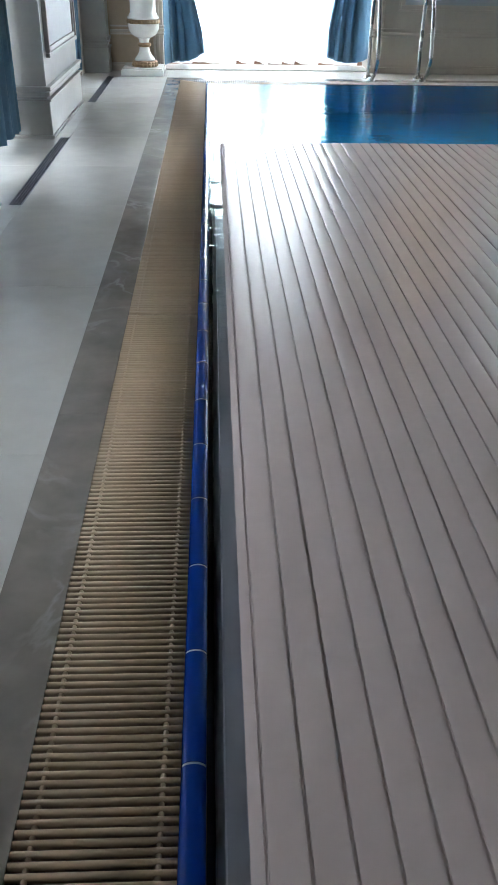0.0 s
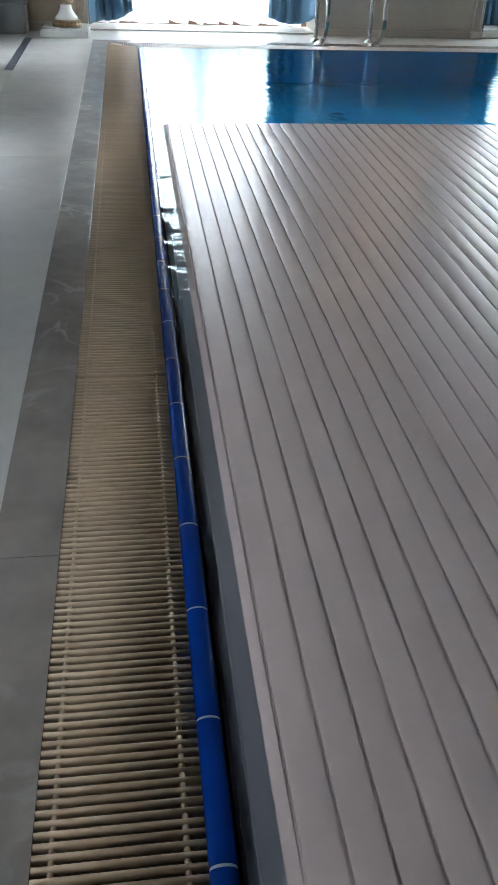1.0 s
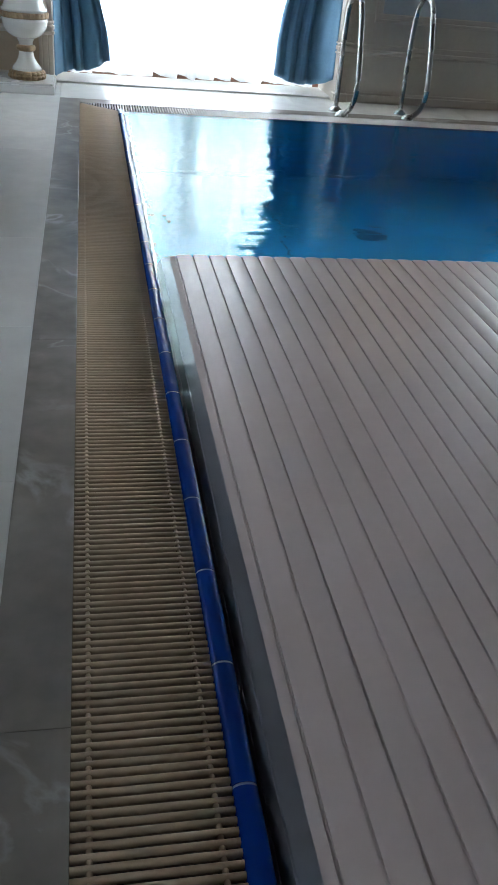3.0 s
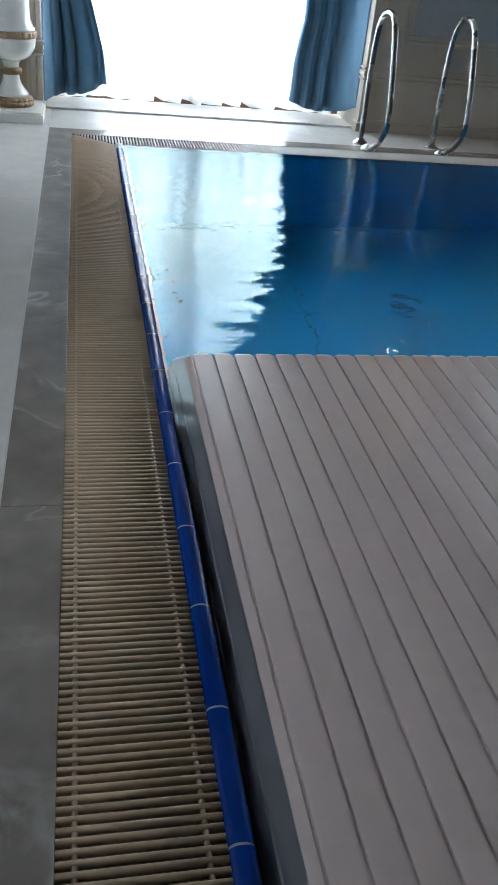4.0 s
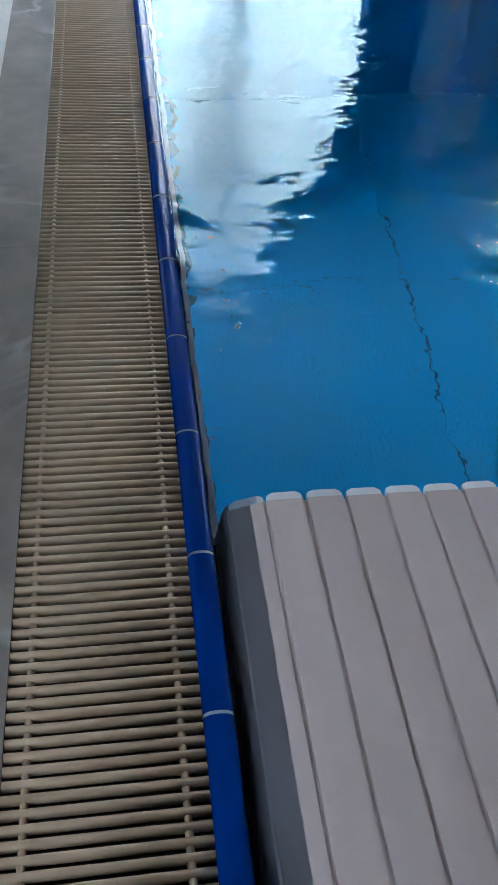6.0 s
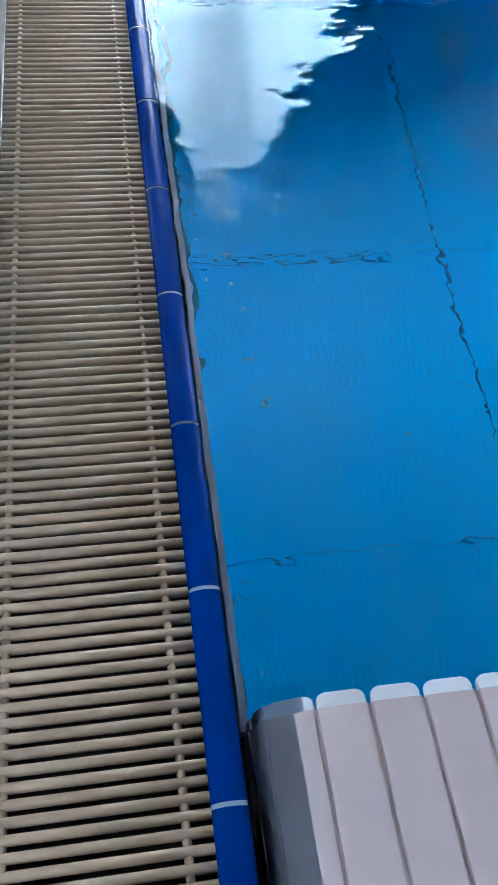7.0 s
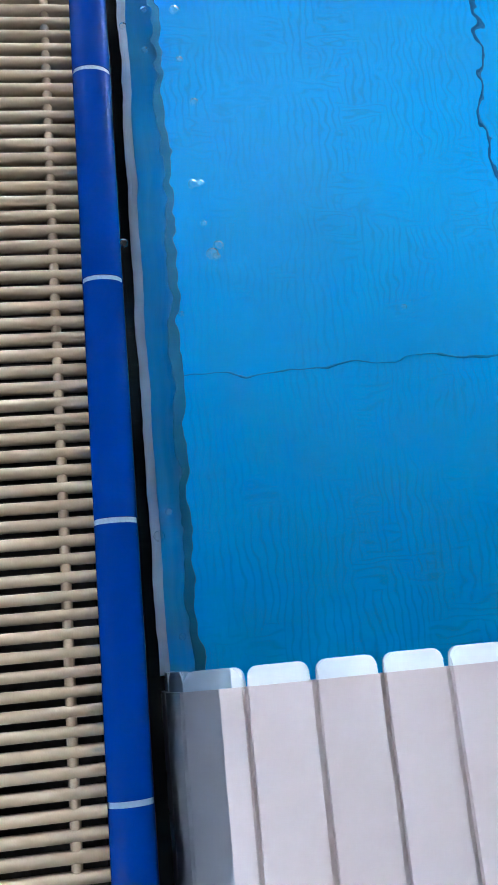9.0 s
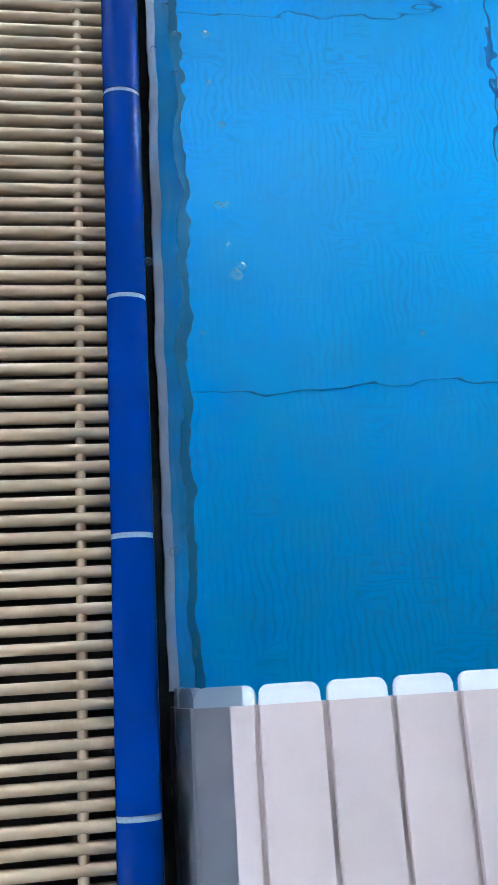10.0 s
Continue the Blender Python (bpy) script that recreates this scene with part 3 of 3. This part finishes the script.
for a, b in BAYS:
    drape("curtain", folds(0.56, 2.52, 6.2, 0.036, 0.4, 0.06, a), CURTAIN, "blue cloth curtain in a side bay", pose(-1.20, b - 0.60, 0, 0, 0, 90), CG)
    drape("curtain", folds(0.40, 2.52, 4.4, 0.036, 0.4, 0.06, b), CURTAIN, "blue cloth curtain in a side bay", pose(-1.145, a + 0.04, 0, 0, 0, 90), CG)
    drape("sheer_curtain", folds(b - a - 0.06, 2.54, 9, 0.025, 0.3, 0.04, a + 3, rows=6, per=8), SHEER, "white sheer curtain glowing with daylight",
          pose(-1.40, a + 0.03, 0, 0, 0, 90), "white sheer curtains", 0.0008)
    wb = thing("window_%d" % (4 + BAYS.index((a, b))), "tall window in a side bay", "window", kind="structure")
    part("window_frame", boxes((-1.62, a, 0.0, -1.56, a + 0.06, TOP), (-1.62, b - 0.06, 0.0, -1.56, b, TOP), (-1.62, a, 0, -1.56, b, 0.06), (-1.62, a, TOP - 0.06, -1.56, b, TOP),
                               (-1.62, (a + b) / 2 - 0.03, 0, -1.56, (a + b) / 2 + 0.03, TOP), bevel=0.004), FRAME, wb)
    part("daylight", boxes((-1.86, a - 0.2, -0.1, -1.84, b + 0.2, TOP + 0.2)), SKY_GLOW, wb, "white overcast daylight outside")

# raised moulded threshold of the second window
part_ob = boxes((WIN2[0], 3.66, 0.0, WIN2[1], 4.08, 0.060), (WIN2[0] - 0.012, 3.645, 0.045, WIN2[1], 4.08, 0.075), bevel=0.006)
tagged(part("threshold", part_ob, FRAME), "raised white moulded window threshold", "threshold", kind="structure")

# ---- the urn by the window ----
UX, UY = -0.595, 3.40
urn = thing("pedestal_urn", "white stoneware urn column with gilt rings on a square plinth", "urn", at=(0, 0, 0))
bm = boxes((-0.815, 3.195, 0.0, -0.408, 3.61, 0.052), bevel=0.004)
box(bm, -0.805, 3.205, 0.052, -0.418, 3.60, 0.066, bevel=0.004)
part("plinth", bm, WHITE, urn, "square white plinth")
part("foot_ring", lathe(bmesh.new(), [(0.112, 0.066), (0.122, 0.074), (0.124, 0.088), (0.116, 0.098), (0.120, 0.106), (0.112, 0.116), (0.102, 0.122)], UX, UY, 120, 20, 0.05), GILT, urn, "gilt leaf ring")
part("foot", lathe(bmesh.new(), [(0.102, 0.120), (0.094, 0.140), (0.072, 0.165), (0.055, 0.195), (0.048, 0.225), (0.047, 0.240)], UX, UY), WHITE, urn, smooth=True)
part("knop", lathe(bmesh.new(), [(0.048, 0.238), (0.062, 0.246), (0.066, 0.258), (0.062, 0.270), (0.048, 0.278)], UX, UY), GILT, urn, "gilt knop", smooth=True)
part("stem", lathe(bmesh.new(), [(0.048, 0.276), (0.046, 0.292), (0.056, 0.312), (0.058, 0.318)], UX, UY), WHITE, urn, smooth=True)
part("bowl", lathe(bmesh.new(), [(0.056, 0.316), (0.090, 0.330), (0.122, 0.352), (0.142, 0.385), (0.150, 0.425), (0.151, 0.446)], UX, UY), WHITE, urn, smooth=True)
part("band", lathe(bmesh.new(), [(0.151, 0.445), (0.156, 0.452), (0.156, 0.474), (0.151, 0.482)], UX, UY, 144, 24, 0.03), GILT, urn, "gilt leaf band")
part("column", lathe(bmesh.new(), [(0.150, 0.481), (0.150, 0.500), (0.138, 0.503), (0.138, 0.516), (0.131, 0.519), (0.131, 0.530), (0.124, 0.534), (0.122, 0.60), (0.118, 1.60), (0.122, 1.63), (0.150, 1.66), (0.152, 1.70)], UX, UY), WHITE, urn, smooth=True)


# ---- pool ladder rails ----
def grab_rail(x):
    rail = thing("grab_rail", "polished stainless steel pool grab rail on the deck edge", "pool rail", "pool grab rails", at=(x, 0, 0))
    pts = smooth_path([(0, 3.205, 0.0), (0, 3.208, 0.16), (0, 3.215, 0.42), (0, 3.195, 0.64), (0, 3.13, 0.745), (0, 3.03, 0.775), (0, 2.93, 0.745),
                       (0, 2.865, 0.64), (0, 2.79, 0.42), (0, 2.755, 0.25), (0, 2.775, 0.16), (0, 2.85, 0.085), (0, 2.95, 0.035), (0, 3.03, 0.0)], 6)
    part("tube", tube(pts, 0.0172), STEEL, rail, smooth=True)
    for y in (3.205, 3.03):
        fl = part("flange", lathe(bmesh.new(), [(0.048, 0.0), (0.048, 0.006), (0.042, 0.016), (0.028, 0.024), (0.024, 0.034)], 0, y, 28), STEEL, rail, smooth=True)
        for s in (-1, 1):
            part("bolt", lathe(bmesh.new(), [(0.007, 0.004), (0.007, 0.014), (0.004, 0.018)], s * 0.036, y, 10), STEEL, fl, smooth=True)


grab_rail(1.575)
grab_rail(2.065)

# ---- wall lamp on the pier between the windows ----
lamp = thing("wall_lamp", "gilt wall lamp with warm bulbs on the wall panel", "wall lamp")
LX, LZ = 2.40, 1.72
part("backplate", lathe(bmesh.new(), [(0.001, 0.0), (0.07, 0.004), (0.09, 0.012), (0.06, 0.03), (0.02, 0.045)], 0, 0, 24), GILT, lamp, smooth=True).matrix_world = pose(LX, WALL_Y - 0.008, LZ, 90)
for s in (-1, 0, 1):
    part("arm", tube(smooth_path([(LX, WALL_Y - 0.04, LZ), (LX + s * 0.08, WALL_Y - 0.12, LZ - 0.08), (LX + s * 0.16, WALL_Y - 0.17, LZ - 0.03), (LX + s * 0.17, WALL_Y - 0.18, LZ + 0.05)]), 0.011, 8), GILT, lamp, smooth=True)
    part("bulb", lathe(bmesh.new(), [(0.008, LZ + 0.05), (0.022, LZ + 0.07), (0.026, LZ + 0.10), (0.014, LZ + 0.14), (0.003, LZ + 0.165)], LX + s * 0.17, WALL_Y - 0.18, 14), GLOW, lamp, "warm glowing bulb", smooth=True)

# ---- floor drains ----
for y0, y1 in ((-1.38, 0.274), (1.675, 3.19)):
    d = thing("slot_drain", "dark metal slotted floor drain set in marble", "drain", "slot drains")
    part("tray", boxes((-0.946, y0, -0.018, -0.882, y1, -0.0125)), CHANNEL, d)
    for k in range(5):
        x = -0.944 + k * 0.0145
        part("bar", boxes((x, y0, -0.014, x + 0.0065, y1, 0.0015), bevel=0.001), DRAIN, d)

# ---- floor slabs ----


def slab(parent, name, x0, y0, x1, y1, mat, top=0.0, gap=0.0005):
    return part(name, boxes((x0 + gap, y0 + gap, -0.020, x1 - gap, y1 - gap, top), bevel=0.0008), mat, parent)


border = thing("pavement", "grey veined marble border along the grating", "stone border", kind="structure")
ys = [NEAR, -6.36, -4.93, -3.50, -2.07, -0.64, 0.79, 2.22, FAR_BORDER]
for a, b in zip(ys, ys[1:]):
    slab(border, "border_slab", BORDER, a, GRATE - 0.001, b, GREY_MARBLE)
xs = [GRATE - 0.002, 0.9, 2.3, 3.7, 5.1, 6.5, ROOM[2]]
for a, b in zip(xs, xs[1:]):
    slab(border, "border_slab", a, FAR_GRATE1 + 0.002, b, FAR_BORDER, GREY_MARBLE)

ys = [-8.5 + 0.0, -7.31, -6.11, -4.91, -3.71, -2.51, -1.38]
for a, b in zip(ys, ys[1:]):
    slab(ground, "deck_slab", -0.882, a, BORDER, b, MARBLE)
    slab(ground, "deck_slab", -2.1, a, -0.882, b, MARBLE)
for a, b in ((-1.38, -0.55), (-0.55, 0.274), (0.274, 1.675), (1.675, 2.43), (2.43, 3.19)):
    slab(ground, "deck_slab", -0.882, a, BORDER, b, MARBLE)
    if b == 1.675:
        slab(ground, "deck_slab", -2.1, a, -0.882, b, MARBLE)
    else:
        slab(ground, "deck_slab", -2.1, a, -0.946, b, MARBLE)
slab(ground, "deck_slab", -2.1, 3.19, BORDER, 3.69, MARBLE)
xs = [BORDER, 0.028, 0.455, 0.88, 1.31, 1.74, 2.6, 3.46, 4.3, 5.2, 6.1, 7.0, 7.9, 8.8, ROOM[2]]
for a, b in zip(xs, xs[1:]):
    slab(ground, "deck_slab", a, FAR_BORDER, b, 3.685, MARBLE)
for a, b in ((-0.46, 0.36), (0.36, 1.18), (1.18, 1.74)):
    slab(ground, "threshold_slab", a, 3.693, b, 4.12, MARBLE, top=0.012)
slab(ground, "threshold_slab", 3.2, 3.693, 5.5, 4.12, MARBLE)

joint = thing("trim", "thin pale grout line along the stone border", "grout", kind="structure")
part("grout_line", boxes((BORDER - 0.0022, NEAR, -0.02, BORDER + 0.0018, FAR_BORDER, 0.0012), bevel=0.0004), MARBLE, joint)

for a, b in ((-9.0, -6.6), (-6.6, -4.2), (-4.2, -1.8), (-1.8, 0.6), (0.6, FAR_GRATE1)):
    slab(ground, "deck_slab", RIGHT + 0.002, a, RIGHT + 1.9, b, MARBLE)
    slab(ground, "deck_slab", RIGHT + 1.9, a, ROOM[2], b, MARBLE)
for a, b in ((GRATE, 1.2), (1.2, 2.7), (2.7, 4.2), (4.2, RIGHT)):
    slab(ground, "deck_slab", a, -9.0, b, NEAR - 0.002, MARBLE)

# ---- coping of glazed bullnose tiles ----
coping = thing("coping", "cobalt blue glazed bullnose tiles along the pool rim", "coping", kind="structure")


def bullnose(inset=0.0):
    r = []
    for k in range(13):
        a = math.pi * (1 - k / 12)
        r.append((0.0205 + (0.0205 - inset) * math.cos(a), -0.009 + (0.017 - inset) * max(0.0, math.sin(a)) ** 0.75))
    return [(inset, -0.05), *r, (0.041 - inset, -0.05)]


part("grout", extrude_profile(bullnose(0.0009), NEAR, FAR_WATER + 0.03), GROUT, coping, "pale grout", smooth=False)
bm = extrude_profile(bullnose(), -TILE / 2 + 0.0026, TILE / 2 - 0.0026)
tile0 = part("tile", bm, GLAZE, coping, smooth=False)
for f in tile0.data.polygons:
    f.use_smooth = abs(f.normal.y) < 0.5
k = 0
y = -30 * TILE + TILE / 2
tile0.location = (0, y, 0)
while y + TILE < FAR_WATER + 0.01:
    y += TILE
    piece("tile", tile0.data, coping, 0, y, 0)
prof = [(FAR_WATER + 0.041 - u, v - 0.014) for u, v in bullnose(0.0009)]
part("grout", extrude_profile(prof, 0.02, RIGHT, "x"), GROUT, coping)
prof = [(0.041 - u, v) for u, v in bullnose()]
bm = extrude_profile(prof, -TILE / 2 + 0.0026, TILE / 2 - 0.0026, "x")
tile1 = part("tile", bm, GLAZE, coping)
for f in tile1.data.polygons:
    f.use_smooth = abs(f.normal.x) < 0.5
tile1.location = (0.045 + TILE / 2, FAR_WATER, -0.014)
for k in range(1, 22):
    piece("tile", tile1.data, coping, 0.045 + TILE * (k + 0.5), FAR_WATER, -0.014)

# ---- slatted pool cover ----
SLAT_PITCH, COVER_Z, COVER_END = 0.0635, 0.0125, 0.086
COVER_X = 0.1265                      # the joint at which the cover bends down into its slot
cover = thing("pool_cover", "taupe slatted plastic pool cover with white end caps on water", "pool cover")


def slat_profile():
    pts = []
    for u in (-1, -0.94, -0.85, -0.7, -0.35, 0, 0.35, 0.7, 0.85, 0.94, 1):
        pts.append((0.0284 * u, -0.0008 * u * u - 0.0006 * abs(u) ** 9))
    return [(-0.0291, -0.0145), (-0.0344, -0.0140), (-0.0344, -0.0085), (-0.0290, -0.0080), (-0.0288, -0.0038), *pts, (0.0288, -0.0038), (0.0288, -0.0145)]


slat0 = part("slat", extrude_profile(slat_profile(), NEAR + 0.05, COVER_END), SLAT, cover)
for f in slat0.data.polygons:
    f.use_smooth = f.normal.z > 0.7
for e in slat0.data.edges:
    if any(slat0.data.vertices[v].co.z < -0.004 for v in e.vertices):
        e.use_edge_sharp = True
bm = bmesh.new()
ring = []
for cx, cy, a0 in ((0.0185, 0.008, 0), (-0.0185, 0.008, 90)):
    for k in range(6):
        a = radians(a0 + 18 * k)
        ring.append((cx + 0.0095 * math.cos(a), cy + 0.0095 * math.sin(a)))
ring = [(0.0290, -0.004), *ring, (-0.0290, -0.004)]
lo, hi = ([bm.verts.new((x, y, z)) for x, y in ring] for z in (-0.0135, -0.0048))
bm.faces.new(lo[::-1])
bm.faces.new(hi)
for i in range(len(ring)):
    j = (i + 1) % len(ring)
    bm.faces.new((lo[i], lo[j], hi[j], hi[i]))
bmesh.ops.bevel(bm, geom=[e for e in bm.edges if all(v.co.z > -0.006 for v in e.verts)], offset=0.0018, segments=2, affect="EDGES")
cap0 = part("end_cap", bm, CAP, slat0, "white end cap")
cap0.location = (0, COVER_END, 0)
slat0.location = (COVER_X + SLAT_PITCH / 2, 0, COVER_Z - 0.001)
slat0.rotation_euler = (0, radians(-2), 0)


def next_slat(x, z, tilt):
    s = piece("slat", slat0.data, cover, x, 0, z)
    s.rotation_euler = (0, radians(tilt), 0)
    c = piece("end_cap", cap0.data, s, 0, COVER_END, 0)
    c["label"] = "white end cap"


for k in range(1, 85):
    next_slat(COVER_X + SLAT_PITCH * (k + 0.5), COVER_Z + 0.0012 * noise.noise((k * 0.7, 0, 0)), 1.1 * noise.noise((k * 0.9, 4, 0)))
hx, hz = COVER_X, COVER_Z - 0.0025
for tilt in (-24, -78, -88):
    dx, dz = SLAT_PITCH * math.cos(radians(tilt)), SLAT_PITCH * math.sin(radians(tilt))
    next_slat(hx - dx / 2, hz + dz / 2, tilt)
    hx, hz = hx - dx, hz + dz

# ---- overflow grating of plastic rods ----


def rod_mesh(x0, x1, beads=True):
    bm = bmesh.new()
    prof = [(0.0054 * math.cos(a), (-0.0050 if math.sin(a) > 0 else -0.0110) + 0.0050 * math.sin(a)) for a in (math.tau * (k + 0.5) / 10 for k in range(10))]
    rings = [[bm.verts.new((x, u, v)) for u, v in prof] for x in (x0, x1)]
    for i in range(10):
        j = (i + 1) % 10
        f = bm.faces.new((rings[0][i], rings[0][j], rings[1][j], rings[1][i]))
        f.smooth = True
    bm.faces.new(rings[0])
    bm.faces.new(rings[1][::-1])
    for bx in (-0.213, -0.027) if beads else ():
        if bx < x1 - 0.008:
            q = [[bm.verts.new((bx + 0.0050 * math.cos(math.tau * k / 6), yy, -0.0062 + 0.0042 * math.sin(math.tau * k / 6))) for k in range(6)] for yy in (0.003, PITCH - 0.003)]
            for i in range(6):
                j = (i + 1) % 6
                bm.faces.new((q[0][i], q[0][j], q[1][j], q[1][i])).smooth = True
    bmesh.ops.recalc_face_normals(bm, faces=bm.faces)
    me = bpy.data.meshes.new("rod")
    bm.to_mesh(me)
    bm.free()
    me.materials.append(ROD)
    return me


full = rod_mesh(GRATE - 0.001, 0.0006)
JOINTS = (-2.771, 2.269)
GL = "beige plastic rod grating over the overflow gutter"
y = NEAR + 0.1
y -= (y - JOINTS[0]) % PITCH - PITCH / 2
for end in (*JOINTS, FAR_GRATE1 - 0.01):
    sec = thing("overflow_grating", GL, "grating", "overflow gratings")
    while y < end - 0.002:
        if y < FAR_GRATE0:
            me = full
        else:
            me = rod_mesh(GRATE - 0.001, (y - FAR_GRATE0) / (FAR_GRATE1 - FAR_GRATE0) * GRATE - 0.004)
        r = piece("rod", me, sec, 0, y, 0)
        y += PITCH
    if end == JOINTS[0]:
        r.location.z = -0.004
    y += 0.003

far = thing("overflow_grating", GL, "grating", "overflow gratings")


def bar_mesh(y0, y1):
    bm = extrude_profile([(-0.0050, -0.012), (-0.0050, -0.003), (-0.0032, 0.0), (0.0032, 0.0), (0.0050, -0.003), (0.0050, -0.012)], y0, y1)
    bmesh.ops.recalc_face_normals(bm, faces=bm.faces)
    me = bpy.data.meshes.new("rod")
    bm.to_mesh(me)
    bm.free()
    me.materials.append(WINDOW_LIT_ROD)
    return me


whole = bar_mesh(FAR_GRATE0 + 0.004, FAR_GRATE1 - 0.003)
x = GRATE + 0.02
while x < RIGHT:
    me = whole if x > 0 else bar_mesh(FAR_GRATE0 + x / GRATE * (FAR_GRATE1 - FAR_GRATE0) + 0.004, FAR_GRATE1 - 0.003)
    piece("rod", me, far, x, 0, 0)
    x += 0.0174

# ---- bubbles that float on the water ----
BUBBLE = bpy.data.materials.new("bubble film")
BUBBLE.use_nodes = True
bn, bl = BUBBLE.node_tree.nodes, BUBBLE.node_tree.links
bn.remove(bn["Principled BSDF"])
b_clear, b_gloss, b_mix, b_fres = (bn.new("ShaderNode" + k) for k in ("BsdfTransparent", "BsdfGlossy", "MixShader", "Fresnel"))
b_gloss.inputs["Roughness"].default_value, b_fres.inputs["IOR"].default_value = 0.10, 2.4
bl.new(b_fres.outputs[0], b_mix.inputs[0])
bl.new(b_clear.outputs[0], b_mix.inputs[1])
bl.new(b_gloss.outputs[0], b_mix.inputs[2])
bl.new(b_mix.outputs[0], bn["Material Output"].inputs["Surface"])
for bx, by, br in ((0.116, 0.815, 0.0042),
                   (0.117, 0.750, 0.0028),
                   (0.129, 0.696, 0.0035),
                   (0.120, 0.596, 0.0039),
                   (0.128, 0.597, 0.0032),
                   (0.128, 0.550, 0.0024),
                   (0.134, 0.515, 0.0049),
                   (0.141, 0.524, 0.0042),
                   (0.138, 0.512, 0.0032),
                   (0.058, 0.793, 0.0032),
                   (0.060, 0.228, 0.0039),
                   (0.071, 0.250, 0.0028),
                   (0.075, 0.135, 0.0024),
                   (0.097, 0.450, 0.0021),
                   (0.031, 0.746, 0.0018),
                   (0.077, 0.912, 0.0028),
                   (0.073, 0.854, 0.0028),
                   (0.082, 0.815, 0.0028),
                   (0.080, 0.762, 0.0028),
                   (0.044, 0.530, 0.0035),
                   (0.329, 0.448, 0.0024)):
    bm = bmesh.new()
    br *= 1.35
    bmesh.ops.create_uvsphere(bm, u_segments=14, v_segments=8, radius=br)
    bmesh.ops.bisect_plane(bm, geom=[*bm.verts, *bm.edges, *bm.faces], plane_co=(0, 0, -0.2 * br), plane_no=(0, 0, -1), clear_outer=True)
    ob = part("bubble", bm, BUBBLE, smooth=True)
    ob.location = (bx, by, 0.0005)
    tagged(ob, "small clear air bubble floating on pool water", "bubble", "bubbles on the water")
